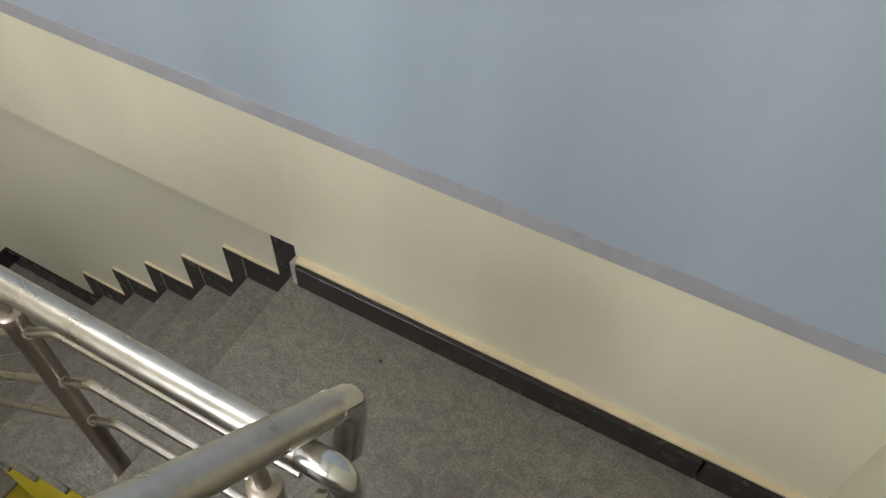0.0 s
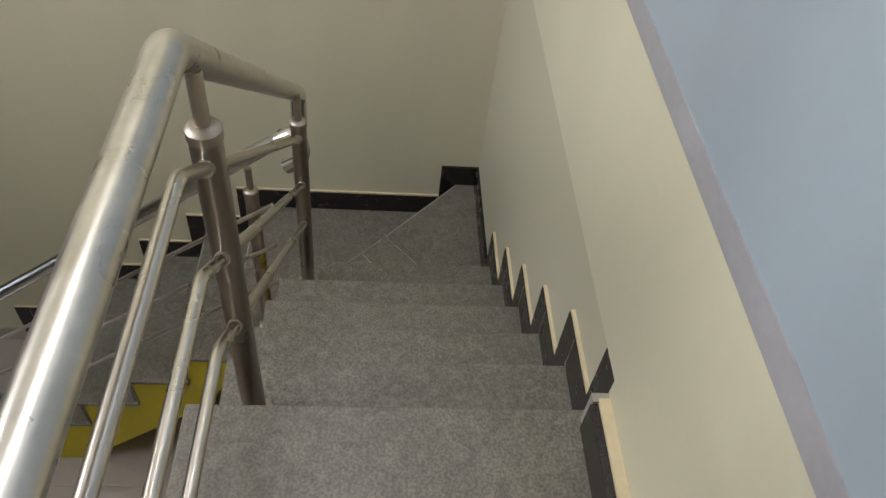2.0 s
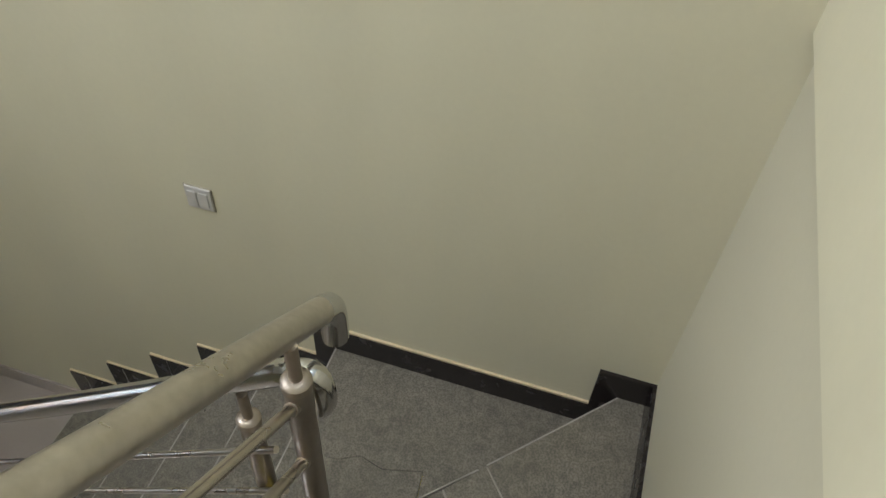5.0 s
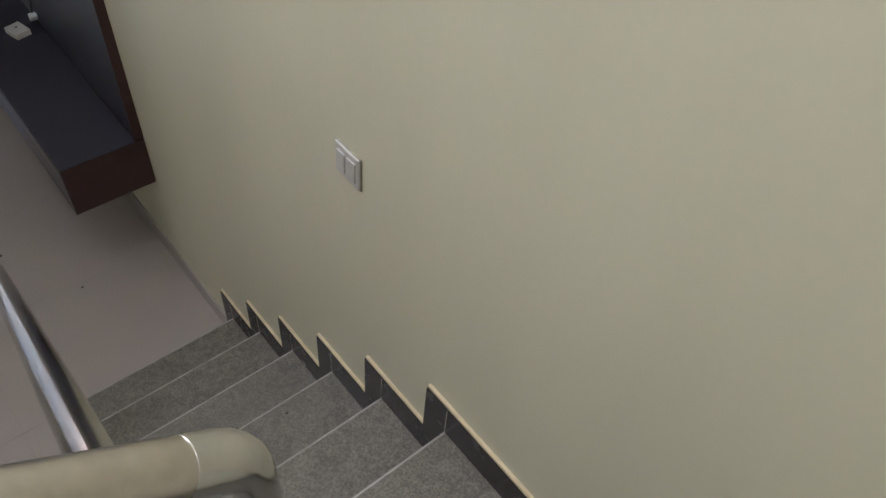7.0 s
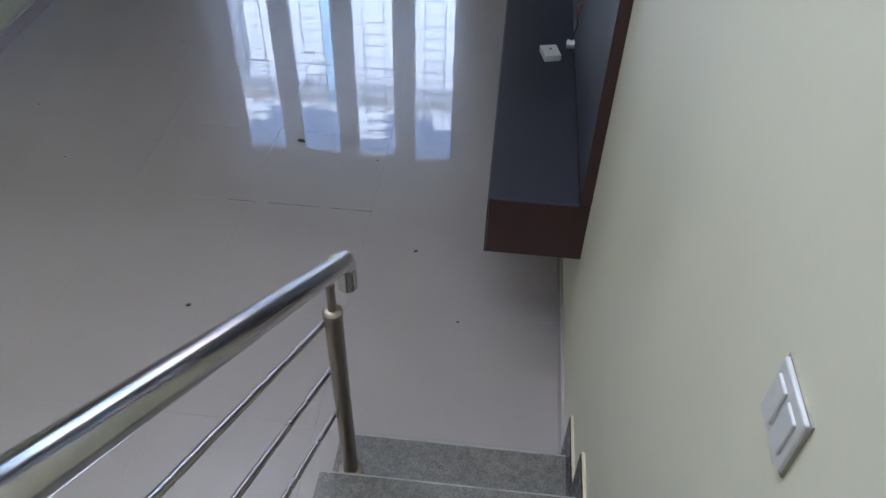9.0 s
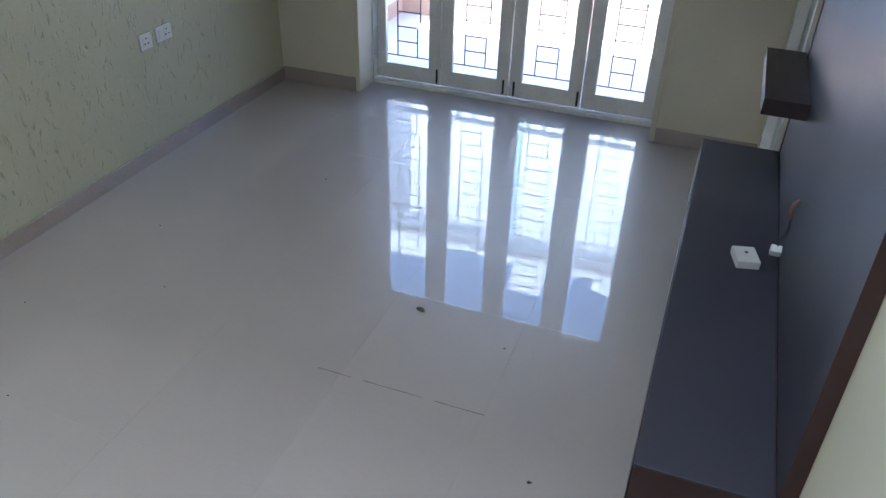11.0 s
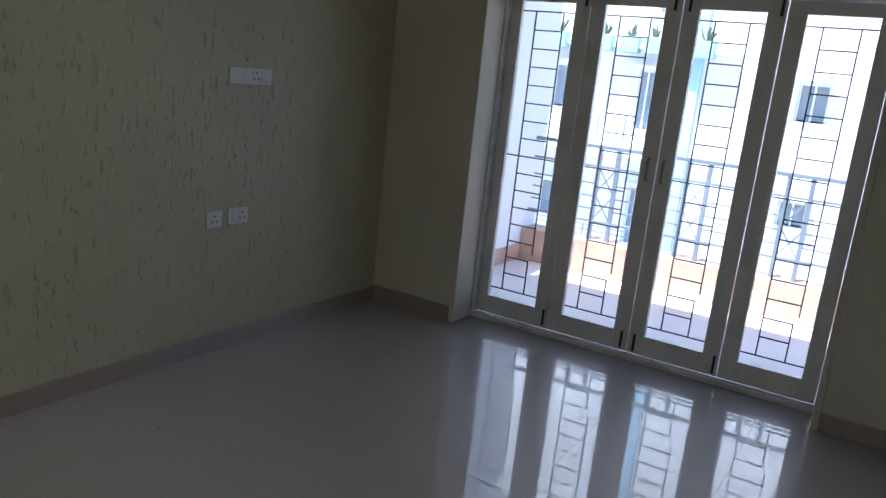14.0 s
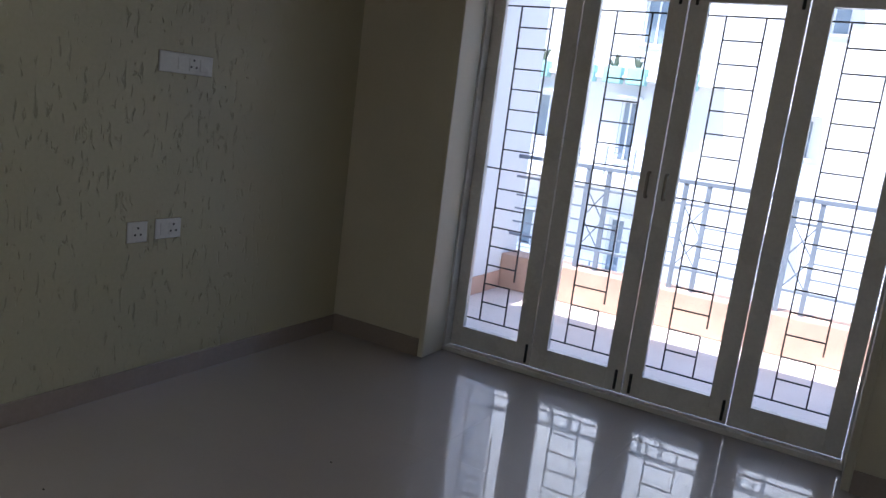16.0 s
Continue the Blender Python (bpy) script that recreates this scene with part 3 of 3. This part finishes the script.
# ---- media unit ----
TY0, TY1 = 2.868, 4.72
unit = thing("media_unit", (-0.17, (TY0 + TY1) / 2, 0.525), "floating slate blue media unit with dark brown sides", "cabinet")
part("carcass", box((-0.330, TY0 + 0.003, 0.525), (0.0, TY1, 0.758)), "brown", unit, "dark brown laminate box")
part("top_panel", box((-0.333, TY0, 0.758), (-0.0365, TY1, 0.766), 0.002), "slate", unit, "slate blue laminate top")
part("front_panel", box((-0.336, TY0, 0.527), (-0.331, TY1, 0.756)), "wenge", unit)
settle(unit)
panel = thing("wall_panel", (-0.012, (TY0 + TY1) / 2, 0.766), "slate blue laminate wall panel with dark edges above the media unit", "wall panel")
part("board", box((-0.034, TY0 + 0.006, 0.768), (0.0, TY1 - 0.03, 2.45)), "slate", panel)
part("edge_band", box((-0.036, TY0, 0.768), (0.0, TY0 + 0.0055, 2.45)), "brown", panel)
part("edge_band", box((-0.037, TY1 - 0.0295, 0.768), (0.0, TY1, 2.45)), "iron", panel)
settle(panel)
for z, y0, y1, d in ((1.165, 4.18, 4.745, 0.15), (1.553, 4.20, 4.745, 0.15)):
    s = thing("wall_shelf", (-0.03, (y0 + y1) / 2, z), "short thick dark wenge shelf on the slate wall panel", "shelf", "shelves on the wall panel")
    part("board", box((-0.03 - d, y0, z - 0.055), (-0.0375, y1, z), 0.002), "wenge", s)
    settle(s)
sb = thing("junction_box", (-0.13, 3.9, 0.766), "small white open junction box lying on the media unit", "electrical box")
bm = add_box(bmesh.new(), (-0.035, -0.045, 0.0), (0.035, 0.045, 0.028), 0.003, Matrix.Translation((-0.136, 3.82, 0.766)) @ Matrix.Rotation(0.25, 4, "Z"))
part("box", bm, "plastic", sb)
hole = lathe((-0.136, 3.83, 0.7935), [(0.006, 0.0), (0.006, 0.001)], 12)
part("knockout", hole, "plastic_dark", sb, "dark round knockout hole")
settle(sb)
cb = thing("cable", (-0.05, 3.80, 0.84), "short dark cable with a white connector hanging from the wall panel", "cable")
part("grommet", tube([(-0.034, 3.825, 1.005), (-0.052, 3.815, 0.985), (-0.050, 3.80, 0.95)], 0.0065, 10, 0.01), "cable", cb, "brown taped cable end")
part("wire", tube([(-0.050, 3.80, 0.955), (-0.045, 3.79, 0.92), (-0.058, 3.782, 0.885), (-0.062, 3.776, 0.868)], 0.0035, 8, 0.015), "iron", cb)
part("connector", add_box(bmesh.new(), (-0.016, -0.013, -0.014), (0.016, 0.013, 0.014), 0.003, Matrix.Translation((-0.064, 3.774, 0.852)) @ Matrix.Rotation(0.5, 4, "X")), "plastic_bright", cb, "white plastic connector")
settle(cb)

# ---- skirting of the room ----
for nm, lo, hi in (("baseboard", (WX, 2.3, 0.0), (WX + 0.012, NY, 0.092)), ("baseboard", (WX + 0.012, NY - 0.012, 0.0), (DX0, NY, 0.10)),
                   ("baseboard", (DX1, NY - 0.012, 0.0), (0.0, NY, 0.10)), ("baseboard", (-0.012, 2.385, 0.0), (0.0, 4.72, 0.10))):
    # east run takes the paler floor tile, standing in for light off the floor
    structure(nm, box(lo, hi, 0.002), "skirt" if lo[0] < -0.7 or lo[1] > 4 else "tile", "polished beige tile skirting")

# ---- balcony door ----
door = tagged(thing("door_1", ((DX0 + DX1) / 2, NY + 0.3, 0), "four-leaf off-white glazed folding door onto the balcony", "door"), kind="structure")
bm = bmesh.new()
for lo, hi in (((DX0, NY + 0.215, 0.0), (DX0 + 0.045, NY + 0.37, 2.033)), ((DX1 - 0.045, NY + 0.215, 0.0), (DX1, NY + 0.37, 2.033)), ((DX0, NY + 0.215, 2.033), (DX1, NY + 0.37, DZ)),
               ((DX0, NY + 0.215, 0.0), (DX1, NY + 0.274, 0.028))):
    add_box(bm, lo, hi, 0.004)
part("door_frame", bm, "door", door, "off-white painted frame")
bm = bmesh.new()
for lo, hi in (((DX0 - 0.0, NY - 0.008, 0.0), (DX0 + 0.035, NY + 0.213, DZ + 0.0)), ((DX1 - 0.035, NY - 0.008, 0.0), (DX1 + 0.0, NY + 0.213, DZ + 0.0)), ((DX0 + 0.035, NY - 0.008, DZ - 0.035), (DX1 - 0.035, NY + 0.213, DZ))):
    add_box(bm, lo, hi, 0.006)
part("reveal_lining", bm, "cream_warm", door, "off-white plastered reveal")
LEAF = [-2.697, -2.200, -1.683, -1.165, -0.664]
PANE = [(-2.627, -2.292), (-2.110, -1.776), (-1.592, -1.259), (-1.072, -0.748)]
PZ0, PZ1 = 0.146, 1.966
LY0, LY1 = NY + 0.275, NY + 0.315
for k, (a, b) in enumerate(PANE):
    l, r = LEAF[k] + 0.003, LEAF[k + 1] - 0.003
    bm = bmesh.new()
    add_box(bm, (l, LY0, 0.03), (a, LY1, 2.03), 0.003)
    add_box(bm, (b, LY0, 0.03), (r, LY1, 2.03), 0.003)
    add_box(bm, (a, LY0, 0.03), (b, LY1, PZ0), 0.0)
    add_box(bm, (a, LY0, PZ1), (b, LY1, 2.03), 0.0)
    leaf = part("door_leaf", bm, "door", door, "off-white glazed door leaf")
    pane = part("pane", box((a, LY0 + 0.018, PZ0), (b, LY0 + 0.022, PZ1)), "glass", leaf)
    pane.visible_shadow = False
    w = b - a
    bm = bmesh.new()
    gy0, gy1 = LY0 + 0.030, LY0 + 0.038
    v0, v1, v2 = a + 0.24 * w, a + 0.765 * w, a + 0.70 * w
    t = 0.0035
    top, step = PZ1 - 0.054, 0.107
    low = top - 13.6 * step
    add_box(bm, (v0 - t, gy0 + 0.001, top - 16 * step), (v0 + t, gy1 + 0.001, top))
    add_box(bm, (v1 - t, gy0 + 0.001, low), (v1 + t, gy1 + 0.001, top))
    add_box(bm, (v2 - t, gy0 + 0.001, top - 16 * step), (v2 + t, gy1 + 0.001, top - 14 * step))
    for k in range(17):
        z = top - k * step
        l0, l1 = (a, b) if k in (0, 8, 16) else (v0, v1 if k < 14 else v2)
        add_box(bm, (l0, gy0, z - t), (l1, gy1, z + t))
    part("grille", bm, "iron", leaf, "thin black iron grille")
for x in (-2.225, -1.722, -1.645, -1.190):
    for z0 in (0.045, 1.95):
        part("tower_bolt", box((x - 0.007, LY0 - 0.012, z0), (x + 0.007, LY0 - 0.001, z0 + 0.105), 0.003), "iron", door, "dark tower bolt")
for x in (-1.728, -1.640):
    part("door_handle", tube([(x, LY0, 1.04), (x, LY0 - 0.03, 1.04), (x, LY0 - 0.03, 1.16), (x, LY0, 1.16)], 0.008, 10, 0.015), "steel_cap", door, "dull metal pull handle")
settle(door)

# ---- side door in the east wall ----
d2 = tagged(thing("door_2", (0.1, 5.45, 0), "closed grey-green painted door in a white frame", "door"), kind="structure")
bm = bmesh.new()
for lo, hi in (((-0.05, 4.745, 0.0), (0.12, 4.80, 2.12)), ((-0.006, 6.10, 0.0), (0.12, 6.16, 2.12)), ((-0.006, 4.80, 2.06), (0.12, 6.10, 2.12))):
    add_box(bm, lo, hi, 0.003)
part("door_frame", bm, "door", d2, "white painted frame")
for a, b in ((4.803, 5.447), (5.453, 6.097)):
    l = part("door_leaf", box((0.05, a, 0.01), (0.09, b, 2.055), 0.003), "doorgreen", d2)
    part("panel", box((0.044, a + 0.12, 0.25), (0.05, b - 0.12, 1.85), 0.004), "doorgreen", l)
settle(d2)

# ---- balcony and outside ----
structure("balcony_floor", box((-3.25, NY + 0.38, -0.2), (1.2, 8.62, -0.01)), "balcony", "pale pink balcony floor in sun and shade")
side = bmesh.new()
add_box(side, (-3.42, NY + 0.38, -0.2), (-3.25, 8.62, 2.3))
structure("wall_balcony", side, "facade", "white side wall of the balcony")
structure("trim", box((-3.25, NY + 0.38, -0.01), (-3.238, 8.35, 0.13), 0.003), "parapet", "terracotta painted skirting of the balcony")
structure("parapet", box((-3.25, 8.35, -0.01), (1.2, 8.62, 0.27), 0.01), "parapet", "low terracotta painted parapet kerb")
br = thing("balcony_railing", (-1.5, 8.45, 0.27), "grey painted metal balcony railing with crossed panels", "railing")
for z, h in ((1.045, 0.022), (0.885, 0.013), (0.425, 0.014)):
    part("rail", box((-3.25, 8.45 - h, z - h * 0.7), (1.15, 8.45 + h, z + h * 0.7), 0.003), "rail", br)
for k in range(7):
    x = -3.395 + k * 0.727
    pair = [v for v in (x, x + 0.16) if v > -3.2]
    for v in pair:
        part("post", box((v - 0.016, 8.434, 0.268), (v + 0.016, 8.466, 1.03)), "rail", br)
    if len(pair) == 2:
        bm = bmesh.new()
        for z0, z1 in ((0.43, 0.655), (0.655, 0.885)):
            tube([(x, 8.45, z0), (x + 0.16, 8.45, z1)], 0.006, 6, bm=bm)
            tube([(x, 8.451, z1), (x + 0.16, 8.451, z0)], 0.006, 6, bm=bm)
        part("cross_panel", bm, "rail", br)
    for z in (0.74, 0.634, 0.527):
        if x + 0.727 < 1.2:
            part("bar", box((max(x + 0.16, -3.25), 8.444, z - 0.006), (x + 0.727, 8.456, z + 0.006)), "rail", br)
settle(br)
GZ = -3.6
structure("ground", box((-400, -200, GZ - 0.2), (400, 600, GZ)), "earth", "dusty pale ground")


def holed_wall(bm, x0, x1, z0, z1, y, d, holes):
    """A wall from x0 to x1 with rectangular openings (x0, x1, z0, z1), made of upright strips."""
    cuts = sorted({x0, x1, *[v for h in holes for v in h[:2]]})
    for a, b in zip(cuts, cuts[1:]):
        inside = sorted((h[2], h[3]) for h in holes if h[0] <= a + 1e-6 and h[1] >= b - 1e-6)
        z = z0
        for lo, hi in inside:
            add_box(bm, (a, y, z), (b, y + d, lo))
            z = hi
        add_box(bm, (a, y, z), (b, y + d, z1))


def building(x0, x1, y, z1, label, material, wins, balconies, depth=9.0):
    h = thing("apartment_building", ((x0 + x1) / 2, y + depth / 2, GZ), label, "building")
    wall = bmesh.new()
    holed_wall(wall, x0, x1, GZ, z1, y, 0.25, wins)
    add_box(wall, (x0, y + 0.25, GZ), (x0 + 0.25, y + depth, z1))
    add_box(wall, (x1 - 0.25, y + 0.25, GZ), (x1, y + depth, z1))
    add_box(wall, (x0 + 0.25, y + depth - 0.25, GZ), (x1 - 0.25, y + depth, z1))
    part("wall", wall, material, h)
    part("roof", box((x0 - 0.25, y - 0.3, z1), (x1 + 0.25, y + depth, z1 + 0.22)), "facade", h)
    for a, b, lo, hi in wins:
        win = part("window", box((a + 0.04, y + 0.14, lo + 0.04), (b - 0.04, y + 0.16, hi - 0.04)), "darkglass", h, "dark glazed window")
        bm = bmesh.new()
        for p, q in (((a, y + 0.08, lo), (a + 0.06, y + 0.22, hi)), ((b - 0.06, y + 0.08, lo), (b, y + 0.22, hi)), ((a + 0.06, y + 0.08, hi - 0.06), (b - 0.06, y + 0.22, hi)),
                     ((a - 0.05, y - 0.06, lo - 0.05), (b + 0.05, y + 0.22, lo)), (((a + b) / 2 - 0.025, y + 0.09, lo), ((a + b) / 2 + 0.025, y + 0.2, hi - 0.06))):
            add_box(bm, p, q)
        part("frame", bm, "facade", win)
        part("sunshade", box((a - 0.12, y - 0.45, hi + 0.05), (b + 0.12, y, hi + 0.11)), "facade", win)
    for a, b, z in balconies:
        bal = part("balcony", box((a, y - 1.1, z - 0.14), (b, y, z + 0.16)), "facade", h)
        bm = bmesh.new()
        for zz in (0.32, 0.46, 0.60, 0.74, 0.88):
            add_box(bm, (a + 0.02, y - 1.08, z + zz), (b - 0.02, y - 1.05, z + zz + 0.022))
        n = max(2, int((b - a) / 0.7))
        for i in range(n + 1):
            xx = a + 0.03 + (b - a - 0.08) * i / n
            add_box(bm, (xx, y - 1.09, z + 0.16), (xx + 0.035, y - 1.045, z + 0.9))
        part("railing", bm, "rail", bal, "grey metal balcony railing")
    return h


BY = 23.0
main = building(-12.5, 5.6, BY, 12.2, "white apartment block with railed balconies and a row of teal planters", "facade",
                [(-3.15, -2.42, 1.22, 2.15), (-3.1, -2.4, -1.35, -0.72), (-7.12, -6.68, 0.55, 2.12), (-9.6, -8.8, 0.9, 2.1), (-9.6, -8.8, -2.2, -1.2), (-6.95, -6.5, -2.7, -1.0), (1.2, 2.4, 1.0, 2.2), (1.2, 2.4, -2.0, -0.8),
                 (-2.9, -2.1, 4.1, 5.3), (-6.9, -6.2, 3.6, 5.4), (1.2, 2.4, 4.0, 5.2)],
                [(-11.4, -6.2, 0.0), (-11.4, -6.2, -3.0)])
part("ledge", box((-11.4, BY - 0.5, 2.62), (-4.6, BY, 2.72)), "facade", main)
for x in (-10.4, -9.36, -8.05, -7.33, -6.7, -5.4):
    part("planter", box((x - 0.24, BY - 0.62, 2.50), (x + 0.24, BY - 0.3, 2.92), 0.02), "teal", main, "teal painted planter box")
    bm = bmesh.new()
    for q in range(14):
        a, r = random.uniform(0, 6.28), random.uniform(0.0, 0.16)
        tip = Vector((x + r * math.cos(a) * 1.6, BY - 0.46 + r * math.sin(a), 2.98 + random.uniform(0.02, 0.28)))
        root = Vector((x + r * 0.4 * math.cos(a), BY - 0.46, 2.90))
        w = Vector((0.03, 0.01, 0.0))
        vs = [bm.verts.new(p) for p in (root - w, root + w, tip + w * 0.6, tip - w * 0.6)]
        bm.faces.new(vs)
    part("plant", bm, "leaf", main, "small green leafy plant")
part("band", box((-10.6, BY - 1.2, -2.95), (-4.4, BY - 1.12, -2.36)), "sheet_blue", main, "bright blue sheet along the lower balcony")
part("pilaster", box((-6.2, BY - 0.12, GZ), (-5.5, BY, 12.2)), "facade_blue", main, "pale blue painted pilaster")
for x, w, h in ((-9.6, 1.6, 1.3), (-5.0, 1.1, 1.8), (-1.6, 2.2, 1.1), (2.9, 1.2, 1.6)):
    part("roof_tank", box((x - w / 2, BY + 0.6, 12.42), (x + w / 2, BY + 2.2, 12.42 + h), 0.04), "facade", main)
settle(main)
b2 = building(-30.0, -13.4, BY + 4, 5.6, "low pale blue apartment block with railed balconies", "facade_blue", [(-28.0, -26.8, -2.2, -0.9), (-28.0, -26.8, 0.9, 2.2), (-22.0, -20.8, 0.9, 2.2), (-17.0, -15.8, 0.9, 2.2), (-17.0, -15.8, -2.2, -0.9)], [(-25.4, -22.6, 0.0), (-20.2, -17.6, 0.0)])
settle(b2)
b3 = building(6.6, 17.0, BY + 2, 8.0, "white apartment block with dark windows beyond the balcony", "facade", [(8.0, 9.2, 1.0, 2.2), (8.0, 9.2, -2.0, -0.8), (12.0, 13.2, 1.0, 2.2), (12.0, 13.2, -2.0, -0.8), (8.0, 9.2, 4.0, 5.2)], [(9.6, 11.6, 0.0)])
settle(b3)

dirt_and_shade = thing("joint_dirt", (-1.25, 3.60, 0.0), "thin dark line of dirt along a joint of the pale floor", "stain")
bm = bmesh.new()
for i in range(14):
    x = -1.58 + 0.05 * i
    if i not in (3, 9):
        add_box(bm, (x, 3.6165, 0.0), (x + 0.049, 3.6185 + 0.0008 * math.sin(i * 2.1), 0.0006))
part("line", bm, "debris", dirt_and_shade)
settle(dirt_and_shade)

# ---- floor tiles ----
TS = 0.595
OX, OY = -1.478, 3.618
xs = sorted({WX, -0.001, *[x for x in (OX + TS * k for k in range(-6, 2)) if WX + 0.05 < x < -0.05]})
ys = sorted({0.001, NY + 0.215, *[y for y in (OY + TS * k for k in range(-7, 7)) if 0.05 < y < NY]})
G = 0.0003
for x0, x1 in zip(xs, xs[1:]):
    for y0, y1 in zip(ys, ys[1:]):
        part("tile", box((x0 + G, y0 + G, -0.0079), (x1 - G, y1 - G, 0.0)), "tile", floor)
for k, (x, y, s) in enumerate(((-1.340, 4.12, 0.022), (-0.920, 4.012, 0.006), (-2.482, 3.832, 0.006), (-2.838, 4.262, 0.006), (-1.531, 2.938, 0.012), (-0.640, 3.375, 0.011), (-2.965, 3.504, 0.006),
                                (-2.579, 3.037, 0.006), (-0.417, 2.984, 0.008), (-2.302, 5.048, 0.006))):
    o = thing("debris", (x, y, 0.0), "small dark crumb of dirt on the pale tile floor", "debris", "crumbs on the floor")
    bm = bmesh.new()
    bmesh.ops.create_icosphere(bm, subdivisions=1, radius=s, matrix=Matrix.Translation((x, y, s * 0.3)) @ Matrix.Diagonal((1, 0.6, 0.35, 1)))
    for v in bm.verts:
        v.co += Vector((random.uniform(-1, 1), random.uniform(-1, 1), 0)) * s * 0.2
        v.co.z = max(v.co.z, 0.0)
    part("crumb", bm, "debris", o)
    settle(o)
for x, y, z, sz in ((-2.225, 0.158, Z(13), 0.007), (-0.20, 1.495, Z(4), 0.006)):
    o = thing("debris", (x, y, z), "small dark crumb of dirt on a granite tread", "debris")
    bm = bmesh.new()
    bmesh.ops.create_icosphere(bm, subdivisions=1, radius=sz, matrix=Matrix.Translation((x, y, z + sz * 0.3)) @ Matrix.Diagonal((1, 0.7, 0.35, 1)))
    for v in bm.verts:
        v.co.z = max(v.co.z, z)
    part("crumb", bm, "debris", o)
    settle(o)
